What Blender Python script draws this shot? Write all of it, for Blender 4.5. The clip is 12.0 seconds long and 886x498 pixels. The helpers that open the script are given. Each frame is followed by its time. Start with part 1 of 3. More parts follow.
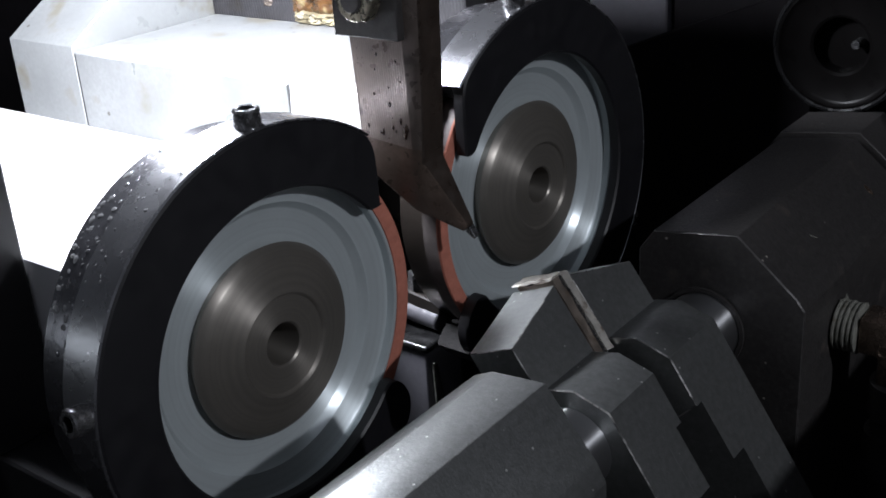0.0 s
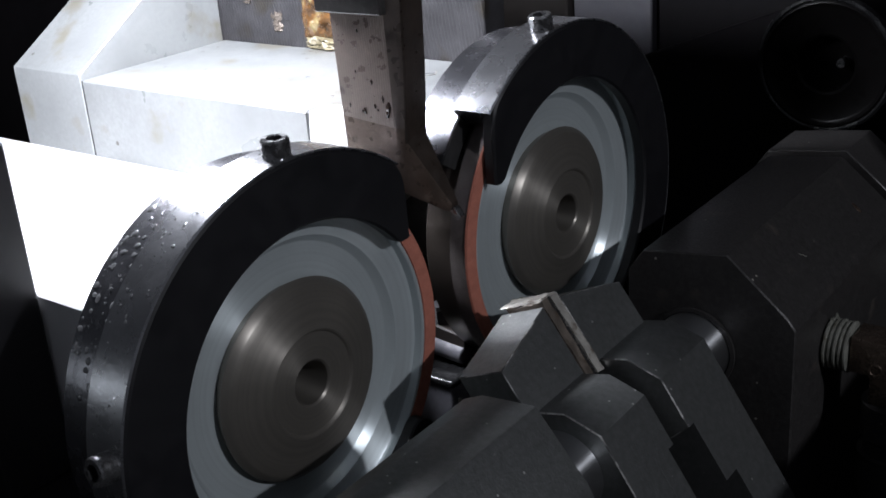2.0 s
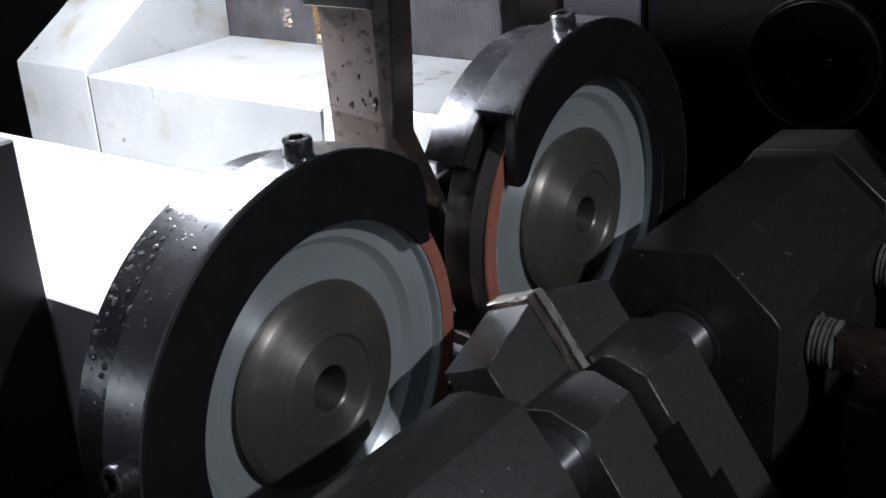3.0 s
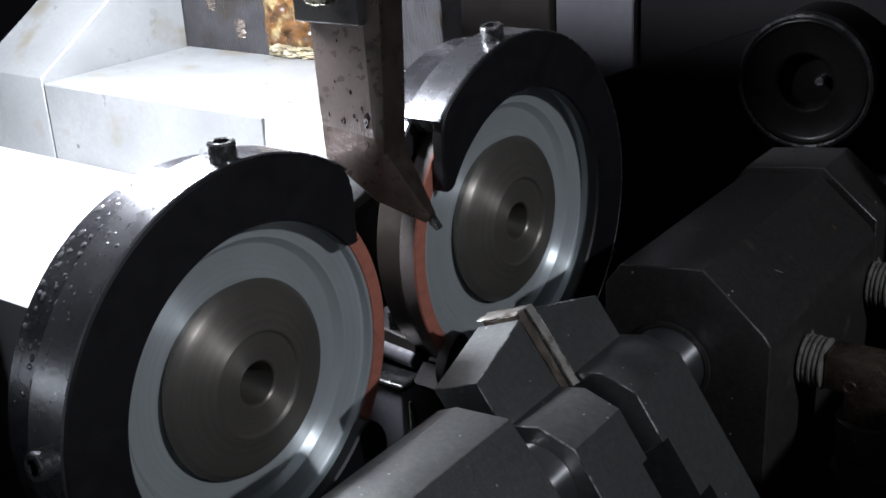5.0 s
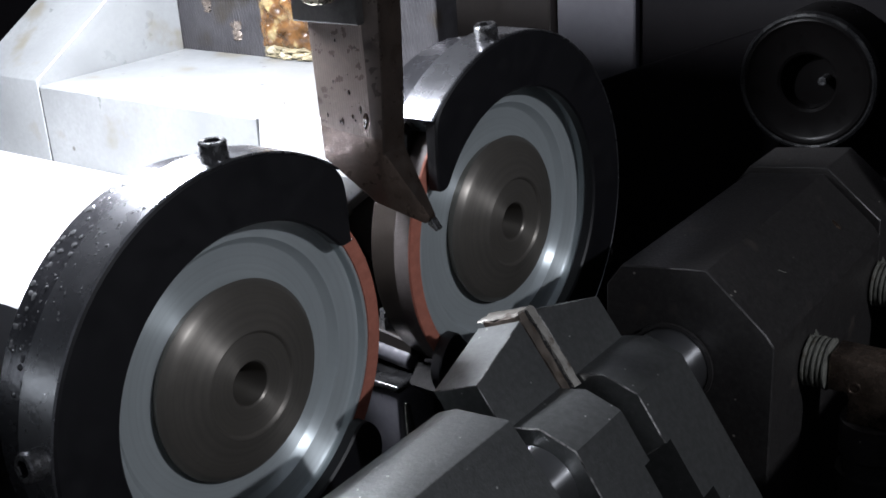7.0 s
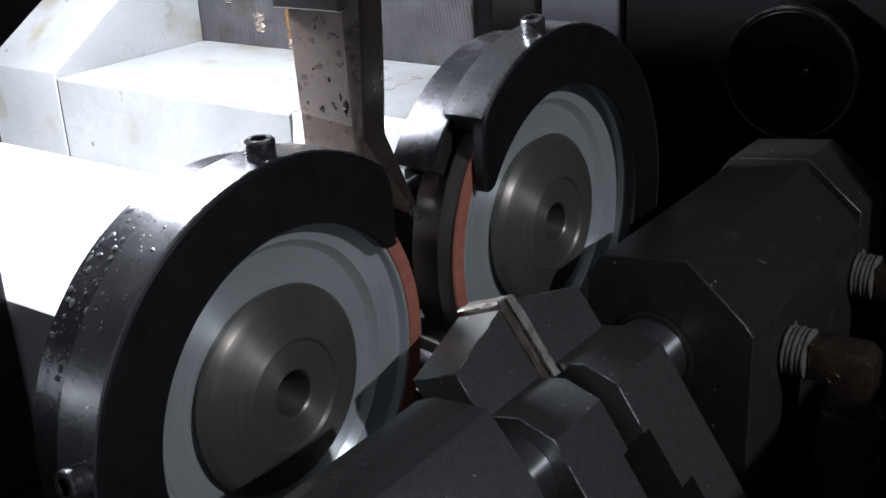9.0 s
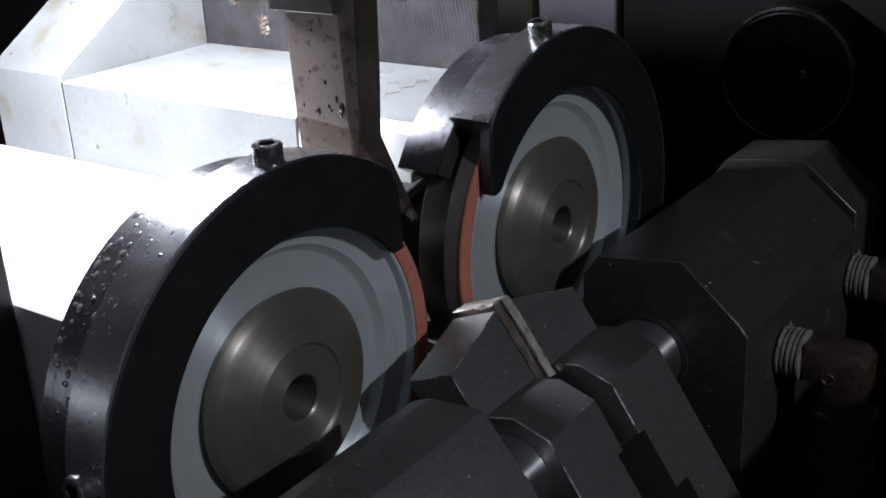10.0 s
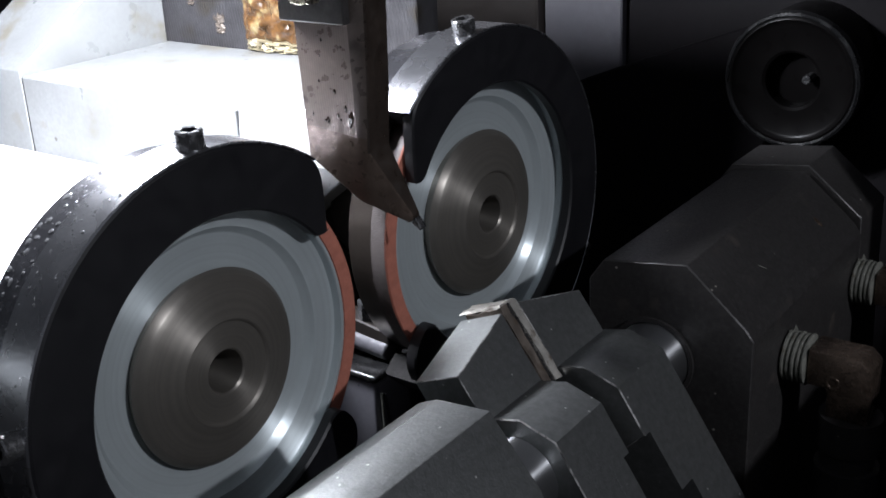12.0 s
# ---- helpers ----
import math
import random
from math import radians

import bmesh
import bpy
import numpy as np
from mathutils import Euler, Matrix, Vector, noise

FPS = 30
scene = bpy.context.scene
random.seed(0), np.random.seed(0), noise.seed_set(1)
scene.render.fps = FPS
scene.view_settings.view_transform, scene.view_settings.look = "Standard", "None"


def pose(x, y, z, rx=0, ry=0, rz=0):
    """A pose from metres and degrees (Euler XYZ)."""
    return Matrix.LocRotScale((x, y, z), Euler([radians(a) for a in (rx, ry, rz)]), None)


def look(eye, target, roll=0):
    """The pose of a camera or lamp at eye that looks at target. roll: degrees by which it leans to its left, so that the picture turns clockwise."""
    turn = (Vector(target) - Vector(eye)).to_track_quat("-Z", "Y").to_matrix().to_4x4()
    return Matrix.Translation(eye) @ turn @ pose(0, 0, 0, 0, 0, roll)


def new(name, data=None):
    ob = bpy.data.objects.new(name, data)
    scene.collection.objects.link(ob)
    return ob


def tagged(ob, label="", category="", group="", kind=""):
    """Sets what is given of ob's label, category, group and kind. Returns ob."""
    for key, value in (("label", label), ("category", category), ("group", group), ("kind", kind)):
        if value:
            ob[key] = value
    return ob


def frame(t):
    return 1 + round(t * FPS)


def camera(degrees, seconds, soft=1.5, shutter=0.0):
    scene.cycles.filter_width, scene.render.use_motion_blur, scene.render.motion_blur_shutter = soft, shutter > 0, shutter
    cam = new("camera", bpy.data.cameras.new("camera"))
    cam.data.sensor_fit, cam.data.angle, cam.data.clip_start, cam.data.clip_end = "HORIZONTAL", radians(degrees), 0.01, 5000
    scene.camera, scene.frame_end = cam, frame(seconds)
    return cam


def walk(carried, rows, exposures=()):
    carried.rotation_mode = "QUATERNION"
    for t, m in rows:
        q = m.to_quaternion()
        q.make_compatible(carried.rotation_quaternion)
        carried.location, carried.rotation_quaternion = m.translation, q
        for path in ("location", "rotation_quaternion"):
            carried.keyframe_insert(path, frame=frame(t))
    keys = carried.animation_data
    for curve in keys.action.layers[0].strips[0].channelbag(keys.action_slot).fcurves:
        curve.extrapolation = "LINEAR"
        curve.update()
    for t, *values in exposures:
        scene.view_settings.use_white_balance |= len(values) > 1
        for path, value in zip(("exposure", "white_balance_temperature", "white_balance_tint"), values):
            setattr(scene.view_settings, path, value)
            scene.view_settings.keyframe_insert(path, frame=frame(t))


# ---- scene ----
# Metres. x: spindle axes and the table's travel, y: clamp axis, away from the camera, z: up.
cam = camera(42.82, 12.0, soft=1.7)
PATH = [
    (0.0, pose(0.2655, -0.2352, 0.3318, 66.687, 3.735, 37.080)),
    (0.5, pose(0.2639, -0.2326, 0.3313, 67.092, 4.170, 36.621)),
    (1.0, pose(0.2617, -0.2328, 0.3300, 67.355, 4.382, 36.693)),
    (1.5, pose(0.2625, -0.2310, 0.3296, 67.536, 4.232, 36.201)),
    (2.0, pose(0.2631, -0.2327, 0.3302, 67.784, 4.017, 36.233)),
    (2.5, pose(0.2630, -0.2319, 0.3291, 67.603, 3.622, 36.009)),
    (4.5, pose(0.2642, -0.2320, 0.3300, 68.234, 3.056, 35.621)),
    (5.0, pose(0.2642, -0.2313, 0.3297, 68.351, 2.947, 35.676)),
    (5.5, pose(0.2638, -0.2311, 0.3292, 68.418, 3.023, 35.882)),
    (6.0, pose(0.2626, -0.2317, 0.3287, 68.469, 3.053, 35.876)),
    (6.5, pose(0.2641, -0.2304, 0.3281, 68.526, 3.242, 35.894)),
    (7.0, pose(0.2640, -0.2285, 0.3271, 68.615, 3.244, 35.797)),
    (9.0, pose(0.2654, -0.2268, 0.3251, 68.233, 2.771, 35.239)),
    (9.5, pose(0.2663, -0.2266, 0.3248, 68.266, 2.842, 35.250)),
    (10.0, pose(0.2678, -0.2270, 0.3261, 68.246, 2.817, 35.265)),
    (10.5, pose(0.2670, -0.2264, 0.3263, 68.276, 2.724, 35.120)),
    (11.0, pose(0.2667, -0.2274, 0.3270, 68.293, 2.551, 35.209)),
    (11.5, pose(0.2671, -0.2289, 0.3264, 68.431, 2.554, 35.360)),
    (12.0, pose(0.2679, -0.2298, 0.3262, 68.508, 2.632, 35.498)),
]
walk(cam, PATH, exposures=[(0.0, 0.25), (1.0, 0.15), (2.5, -0.03), (4.5, 0.0), (5.5, 0.10), (7.0, 0.12), (9.0, 0.02), (10.5, 0.03), (11.5, 0.30), (12.0, 0.33)])

# ---- light: one small work lamp over the table, dim room light ----
world = bpy.data.worlds.new("world")
scene.world = world
world.use_nodes = True
world.node_tree.nodes["Background"].inputs[0].default_value = (0.66, 0.74, 1.0, 1)
world.node_tree.nodes["Background"].inputs[1].default_value = 0.022


def lamp(name, loc, watts, radius, colour):
    data = bpy.data.lights.new(name, "POINT")
    data.energy, data.shadow_soft_size, data.color = watts, radius, colour
    ob = new(name, data)
    ob.location = loc
    return ob


lamp("work_lamp_light", (-0.116, 0.046, 0.340), 7.2, 0.022, (0.87, 0.905, 1.0))
lamp("room_lamp_light", (1.04, -0.165, 0.74), 20.5, 0.012, (0.88, 0.912, 1.0))


def window_light(loc, target, size, watts, colour):
    data = bpy.data.lights.new("window_light", "AREA")
    data.energy, data.size, data.color = watts, size, colour
    new("window_light", data).matrix_world = look(loc, target)


window_light((-1.0, -0.85, 0.24), (0, 0, 0.15), 0.14, 0.28, (0.85, 0.92, 1.0))


# ---- materials ----
def mat(name, colour, rough, metal=0.0, vary=0.25, scale=60.0, bump=0.1, fine=600.0, dirt=None, dirt_amount=0.0, dirt_scale=25.0, stretch=(1, 1, 1), aniso=0.0, rough_vary=0.15, axis="X", specks=None, lines=None, rings=None):
    m = bpy.data.materials.new(name)
    m.use_nodes = True
    nt = m.node_tree
    n, l = nt.nodes, nt.links
    b = n["Principled BSDF"]
    co = n.new("ShaderNodeTexCoord")
    mp = n.new("ShaderNodeMapping")
    mp.inputs["Scale"].default_value = stretch
    l.new(co.outputs["Object"], mp.inputs["Vector"])

    def tex(s, detail=5.0):
        t = n.new("ShaderNodeTexNoise")
        t.inputs["Scale"].default_value, t.inputs["Detail"].default_value = s, detail
        l.new(mp.outputs["Vector"], t.inputs["Vector"])
        return t.outputs["Fac"]

    def ramp(src, a, b2, lo, hi):
        r = n.new("ShaderNodeMapRange")
        for k, v in zip(("From Min", "From Max", "To Min", "To Max"), (a, b2, lo, hi)):
            r.inputs[k].default_value = v
        l.new(src, r.inputs["Value"])
        return r.outputs["Result"]

    def mix(fac, c1, c2):
        x = n.new("ShaderNodeMix")
        x.data_type = "RGBA"
        l.new(fac, x.inputs[0])
        for sock, c in ((x.inputs[6], c1), (x.inputs[7], c2)):
            if isinstance(c, tuple):
                sock.default_value = (*c, 1)
            else:
                l.new(c, sock)
        return x.outputs[2]

    big, small = tex(scale), tex(fine, 3.0)
    dark = tuple(c * (1 - vary) for c in colour)
    lite = tuple(min(1, c * (1 + vary)) for c in colour)
    col = mix(ramp(big, 0.3, 0.7, 0, 1), dark, lite)
    col = mix(ramp(small, 0.35, 0.7, 0, 0.5), col, tuple(c * (1 - vary * 1.2) for c in colour))
    if dirt:
        col = mix(ramp(tex(dirt_scale, 8.0), 0.62 - dirt_amount * 0.3, 0.72 - dirt_amount * 0.25, 0, 0.9), col, dirt)
    if specks:
        v = n.new("ShaderNodeTexVoronoi")
        v.inputs["Scale"].default_value = specks[1]
        l.new(co.outputs["Object"], v.inputs["Vector"])
        dot = ramp(v.outputs["Distance"], 0.10, 0.16, 1, 0)
        sep = n.new("ShaderNodeSeparateColor")
        l.new(v.outputs["Color"], sep.inputs[0])
        gate = n.new("ShaderNodeMath")
        gate.operation = "MULTIPLY"
        l.new(dot, gate.inputs[0])
        l.new(ramp(sep.outputs[0], specks[2], specks[2] + 0.02, 0, 0.9), gate.inputs[1])
        col = mix(gate.outputs[0], col, specks[0])
    rel = None
    if lines:
        # milling marks: (direction across, spacing, tilt in degrees, strength)
        mw = n.new("ShaderNodeMapping")
        mw.inputs["Rotation"].default_value = (0, radians(lines[2]), 0)
        l.new(co.outputs["Object"], mw.inputs["Vector"])
        wv = n.new("ShaderNodeTexWave")
        wv.bands_direction = lines[0]
        for k, v in (("Scale", 0.314 / lines[1]), ("Distortion", 4.0), ("Detail", 3.0), ("Detail Scale", 0.25)):
            wv.inputs[k].default_value = v
        l.new(mw.outputs["Vector"], wv.inputs["Vector"])
        rel = wv.outputs["Fac"]
        col = mix(ramp(rel, 0.0, 0.5, 0.32, 0), col, tuple(c * 0.5 for c in colour))
    if rings:
        # turning marks round the axis: (spacing, depth of tone)
        sx = n.new("ShaderNodeSeparateXYZ")
        l.new(co.outputs["Object"], sx.inputs[0])
        flat = n.new("ShaderNodeCombineXYZ")
        l.new(sx.outputs["Y"], flat.inputs["X"])
        l.new(sx.outputs["Z"], flat.inputs["Y"])
        ln = n.new("ShaderNodeVectorMath")
        ln.operation = "LENGTH"
        l.new(flat.outputs[0], ln.inputs[0])
        rn = n.new("ShaderNodeTexNoise")
        rn.noise_dimensions = "1D"
        rn.inputs["Scale"].default_value, rn.inputs["Detail"].default_value = 1 / rings[0], 4.0
        l.new(ln.outputs["Value"], rn.inputs["W"])
        col = mix(ramp(rn.outputs["Fac"], 0.35, 0.65, 0, rings[1] * 3), col, tuple(c * 0.62 for c in colour))
    l.new(col, b.inputs["Base Color"])
    l.new(ramp(tex(scale * 2.2), 0.3, 0.7, max(0.03, rough - rough_vary), min(1, rough + rough_vary)), b.inputs["Roughness"])
    b.inputs["Metallic"].default_value = metal
    if bump:
        bp = n.new("ShaderNodeBump")
        bp.inputs["Strength"].default_value, bp.inputs["Distance"].default_value = bump, 0.0006
        l.new(small, bp.inputs["Height"])
        if rel:
            bl = n.new("ShaderNodeBump")
            bl.inputs["Strength"].default_value, bl.inputs["Distance"].default_value = lines[3], 0.0003
            l.new(rel, bl.inputs["Height"])
            l.new(bl.outputs["Normal"], bp.inputs["Normal"])
        l.new(bp.outputs["Normal"], b.inputs["Normal"])
    if aniso:
        tg = n.new("ShaderNodeTangent")
        tg.direction_type, tg.axis = "RADIAL", axis
        l.new(tg.outputs["Tangent"], b.inputs["Tangent"])
        b.inputs["Anisotropic"].default_value = aniso
        b.inputs["Anisotropic Rotation"].default_value = 0.25
    return m


# Whiter than the table steel so lower ledge and ramp come out blown white.
M_WHITE = mat("white_table_surface", (0.74, 0.74, 0.74), 0.45, 0.0, 0.05, 30, 0.03)
M_STEEL = mat("ground_pale_steel", (0.25, 0.257, 0.258), 0.40, 0.15, 0.16, 22, 0.10, 500, dirt=(0.19, 0.175, 0.14), dirt_amount=0.12, dirt_scale=38, specks=((0.08, 0.07, 0.06), 120, 0.90))
M_BACK = mat("scraped_grey_steel", (0.056, 0.054, 0.058), 0.40, 0.4, 0.4, 24, 0.4, 220, dirt=(0.030, 0.023, 0.013), dirt_amount=0.2, dirt_scale=34, specks=((0.24, 0.15, 0.05), 110, 0.90), lines=("X", 0.0019, 9.0, 0.8))
M_BLACK = mat("black_oxide_face", (0.0048, 0.0046, 0.0060), 0.5, 0.1, 0.08, 60, 0.03, rough_vary=0.05)
# White specks on band and drum paint the sparkle of oil droplets.
M_BAND = mat("oily_ground_steel", (0.26, 0.262, 0.276), 0.275, 0.90, 0.14, 60, 0.10, 600, rough_vary=0.035, specks=((0.9, 0.9, 0.92), 420, 0.88))
M_DRUM = mat("oily_black_steel", (0.135, 0.135, 0.147), 0.265, 0.85, 0.25, 70, 0.12, 500, rough_vary=0.03, specks=((0.6, 0.6, 0.62), 330, 0.88))
M_DISC = mat("turned_aluminium", (0.60, 0.655, 0.67), 0.36, 0.57, 0.03, 80, 0.0, aniso=0.94, rough_vary=0.03, rings=(0.0022, 0.07))
M_HUB = mat("brown_turned_steel", (0.228, 0.210, 0.186), 0.40, 0.72, 0.05, 80, 0.0, aniso=0.76, rough_vary=0.03, rings=(0.0016, 0.09))
M_RED = mat("red_abrasive", (0.36, 0.125, 0.085), 0.85, 0.0, 0.15, 300, 0.3, 1800)
M_GRIT = mat("worn_grey_abrasive", (0.105, 0.090, 0.086), 0.7, 0.1, 0.15, 200, 0.3, 1800)
M_BACKING = mat("dark_turned_backing", (0.095, 0.080, 0.070), 0.34, 0.70, 0.08, 80, 0.0, aniso=0.7, rough_vary=0.03)
M_TOOL = mat("dark_tool_steel", (0.245, 0.252, 0.250), 0.39, 0.90, 0.14, 420, 0.14, 1100, rough_vary=0.035, dirt=(0.21, 0.217, 0.208), dirt_amount=0.06, dirt_scale=35, specks=((0.9, 0.9, 0.88), 330, 0.92))
M_CAST = mat("black_oiled_casting", (0.030, 0.028, 0.0275), 0.40, 0.15, 0.30, 500, 0.2, 700, dirt=(0.055, 0.047, 0.042), dirt_amount=-0.04, dirt_scale=60, rough_vary=0.08, specks=((0.3, 0.28, 0.25), 260, 0.95))
M_CHROME = mat("bright_rod_steel", (0.46, 0.465, 0.475), 0.30, 0.95, 0.05, 60, 0.0, rough_vary=0.02, aniso=0.95, axis="Y")
M_SCREW = mat("bright_screw_steel", (0.24, 0.24, 0.245), 0.25, 0.9, 0.2, 200, 0.10, 900)
M_BRASS = mat("dirty_brass_shim", (0.125, 0.103, 0.086), 0.55, 0.4, 0.45, 150, 0.4, 600, dirt=(0.07, 0.05, 0.035), dirt_amount=0.2, dirt_scale=180)
M_PALE = mat("pale_worn_shim", (0.36, 0.34, 0.31), 0.45, 0.4, 0.3, 160, 0.4, 600, dirt=(0.12, 0.09, 0.07), dirt_amount=0.1, dirt_scale=220)
M_PAWL = mat("brown_oily_steel", (0.205, 0.165, 0.145), 0.38, 0.35, 0.14, 110, 0.22, 420, dirt=(0.05, 0.036, 0.03), dirt_amount=-0.06, dirt_scale=130, specks=((0.07, 0.052, 0.045), 210, 0.975), lines=("X", 0.00105, 1.5, 0.34))
M_PAWLSIDE = mat("darker_side_brown_steel", (0.035, 0.026, 0.021), 0.38, 0.3, 0.25, 120, 0.3, 400)
M_PAWLTIP = mat("oily_rust_brown_steel", (0.122, 0.090, 0.072), 0.36, 0.45, 0.3, 120, 0.3, 500, dirt=(0.03, 0.02, 0.015), dirt_amount=0.0, dirt_scale=150)
M_NUT = mat("zinc_nut", (0.50, 0.46, 0.36), 0.3, 0.95, 0.2, 200, 0.1)
M_ZINC = mat("greyed_zinc_thread", (0.25, 0.25, 0.22), 0.5, 0.5, 0.35, 260, 0.4, dirt=(0.09, 0.075, 0.05), dirt_amount=0.12, dirt_scale=200)
M_PIPE = mat("dull_grey_pipe", (0.085, 0.083, 0.095), 0.62, 0.1, 0.25, 150, 0.2, 500)
M_PILLAR = mat("grey_plastic_case", (0.13, 0.128, 0.145), 0.42, 0.0, 0.15, 60, 0.05, 500)
M_FIT = mat("brown_burnished_fitting", (0.15, 0.112, 0.088), 0.26, 0.8, 0.25, 170, 0.25, 700, dirt=(0.06, 0.04, 0.03), dirt_amount=0.0, dirt_scale=160)
M_STRAP = mat("smooth_brown_steel", (0.105, 0.086, 0.076), 0.34, 0.45, 0.2, 70, 0.12, 420, dirt=(0.035, 0.026, 0.022), dirt_amount=-0.02, dirt_scale=90)
M_AMBER = mat("amber_grease", (0.105, 0.052, 0.020), 0.17, 0.0, 0.8, 110, 0.9, 240, dirt=(0.23, 0.185, 0.09), dirt_amount=0.26, dirt_scale=110)
M_OIL = mat("dark_sticky_oil", (0.020, 0.012, 0.009), 0.08, 0.0, 0.4, 120, 0.7, 260, rough_vary=0.03)
M_CRUST = mat("dried_grease", (0.24, 0.205, 0.13), 0.4, 0.0, 0.5, 120, 0.6, 300)
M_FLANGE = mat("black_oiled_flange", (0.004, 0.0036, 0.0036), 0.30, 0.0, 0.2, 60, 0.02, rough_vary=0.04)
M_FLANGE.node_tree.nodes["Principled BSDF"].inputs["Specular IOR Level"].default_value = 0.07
M_WALL = mat("grey_machine_paint", (0.29, 0.30, 0.32), 0.6, 0.0, 0.15, 15, 0.1, 200)
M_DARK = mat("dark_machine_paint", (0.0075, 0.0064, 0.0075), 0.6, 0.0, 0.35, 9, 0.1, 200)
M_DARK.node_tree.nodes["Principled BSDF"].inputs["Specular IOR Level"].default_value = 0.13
M_STRIP = mat("grey_panel_paint", (0.105, 0.102, 0.115), 0.55, 0.0, 0.15, 15, 0.1, 200)
M_BROWN = mat("dark_brown_painted_plate", (0.020, 0.0155, 0.0135), 0.55, 0.1, 0.3, 20, 0.1, 200)
M_EDGE = mat("bare_worn_edge_steel", (0.42, 0.41, 0.40), 0.35, 0.6, 0.4, 250, 0.0, dirt=(0.04, 0.04, 0.04), dirt_amount=0.62, dirt_scale=160)
# Drops coloured pale, so part of their glint is in the base colour.
M_DROP = mat("grey_oil_drops", (0.30, 0.30, 0.31), 0.14, 0.6, 0.1, 60, 0.0, rough_vary=0.03)
M_MATT = mat("matt_near_black", (0.012, 0.011, 0.011), 0.95, 0.0, 0.4, 200, 0.5, 500, rough_vary=0.05)
M_RUBBER = mat("black_rubber", (0.010, 0.010, 0.0105), 0.28, 0.0, 0.3, 60, 0.1)


# ---- mesh helpers ----
BASES = {}


def thing(name, loc, label, category, group=""):
    ob = new(name)
    ob.location = loc
    ob.empty_display_size = 0.01
    BASES[name_of(ob)] = Vector(loc)
    return tagged(ob, label, category, group)


def name_of(ob):
    while ob.parent:
        ob = ob.parent
    return ob.name


def finish(bm, smooth_angle=32):
    bmesh.ops.recalc_face_normals(bm, faces=bm.faces[:])
    for f in bm.faces:
        f.smooth = True
    for e in bm.edges:
        e.smooth = len(e.link_faces) == 2 and e.calc_face_angle(3.2) < radians(smooth_angle)


def part(name, bm, material, parent=None, label=""):
    """One mesh object from a bmesh in world metres, under a thing or a part."""
    finish(bm)
    if parent is not None:
        bmesh.ops.translate(bm, verts=bm.verts[:], vec=-BASES[name_of(parent)])
    me = bpy.data.meshes.new(name)
    bm.to_mesh(me)
    bm.free()
    me.materials.append(material)
    if any(f.material_index for f in me.polygons):
        me.materials.append(M_EDGE)
    ob = new(name, me)
    ob.parent = parent
    if label:
        ob["label"] = label
    return ob


def join(*bms):
    out = bms[0]
    for b in bms[1:]:
        me = bpy.data.meshes.new("joined")
        b.to_mesh(me)
        b.free()
        out.from_mesh(me)
        bpy.data.meshes.remove(me)
    return out


def prism(poly, lo, hi, axis="y", bevel=0.0005, seg=1, worn=False):
    """A polygon pulled along an axis. Points: (x, z) for y, (y, z) for x, (x, y) for z."""
    bm = bmesh.new()

    def p3(a, b, c):
        return {"y": (a, c, b), "x": (c, a, b), "z": (a, b, c)}[axis]

    low = [bm.verts.new(p3(a, b, lo)) for a, b in poly]
    top = [bm.verts.new(p3(a, b, hi)) for a, b in poly]
    bm.faces.new(low)
    bm.faces.new(top)
    k = len(poly)
    for i in range(k):
        bm.faces.new((low[i], low[(i + 1) % k], top[(i + 1) % k], top[i]))
    bmesh.ops.recalc_face_normals(bm, faces=bm.faces[:])
    if bevel:
        made = bmesh.ops.bevel(bm, geom=bm.edges[:], offset=bevel, segments=seg, affect="EDGES", profile=0.5, clamp_overlap=True)
        if worn:
            k = "xyz".index(axis)
            for f in made["faces"]:
                if abs(f.calc_center_median()[k] - lo) < bevel * 0.8:
                    f.material_index = 1
    return bm


def block(x0, x1, y0, y1, z0, z1, bevel=0.0006, seg=1):
    return prism([(x0, z0), (x1, z0), (x1, z1), (x0, z1)], y0, y1, "y", bevel, seg)


def lathe(profile, m=Matrix.Identity(4), segs=128, a0=0.0, a1=360.0, closed=False):
    """Turn a profile of (x, r) about the local x axis. Closed: the profile is a ring in itself."""
    bm = bmesh.new()
    full = abs(a1 - a0) > 359.9
    steps = segs if full else segs + 1
    rings = []
    for i in range(steps):
        a = radians(a0 + (a1 - a0) * i / segs)
        rings.append([bm.verts.new((x, r * math.cos(a), r * math.sin(a))) for x, r in profile])
    k = len(profile)
    for i in range(segs):
        p, q = rings[i], rings[(i + 1) % steps]
        for j in range(k if closed else k - 1):
            j2 = (j + 1) % k
            bm.faces.new((p[j], p[j2], q[j2], q[j]))
    if not full and closed:
        bm.faces.new(rings[0])
        bm.faces.new(rings[-1][::-1])
    bmesh.ops.remove_doubles(bm, verts=bm.verts[:], dist=1e-6)
    bmesh.ops.transform(bm, matrix=m, verts=bm.verts[:])
    return bm


def along(p, q):
    """The pose whose local x axis runs from p towards q."""
    return Matrix.Translation(p) @ (Vector(q) - Vector(p)).to_track_quat("X", "Z").to_matrix().to_4x4()


def rod(p, q, r, segs=32, chamfer=0.0004):
    d = (Vector(q) - Vector(p)).length
    return lathe([(0, 0), (0, r - chamfer), (chamfer, r), (d - chamfer, r), (d, r - chamfer), (d, 0)], along(p, q), segs)


def hexagon(p, q, r):
    d = (Vector(q) - Vector(p)).length
    return lathe([(0, 0), (0, r * 0.93), (r * 0.08, r), (d - r * 0.08, r), (d, r * 0.93), (d, 0)], along(p, q), 6)


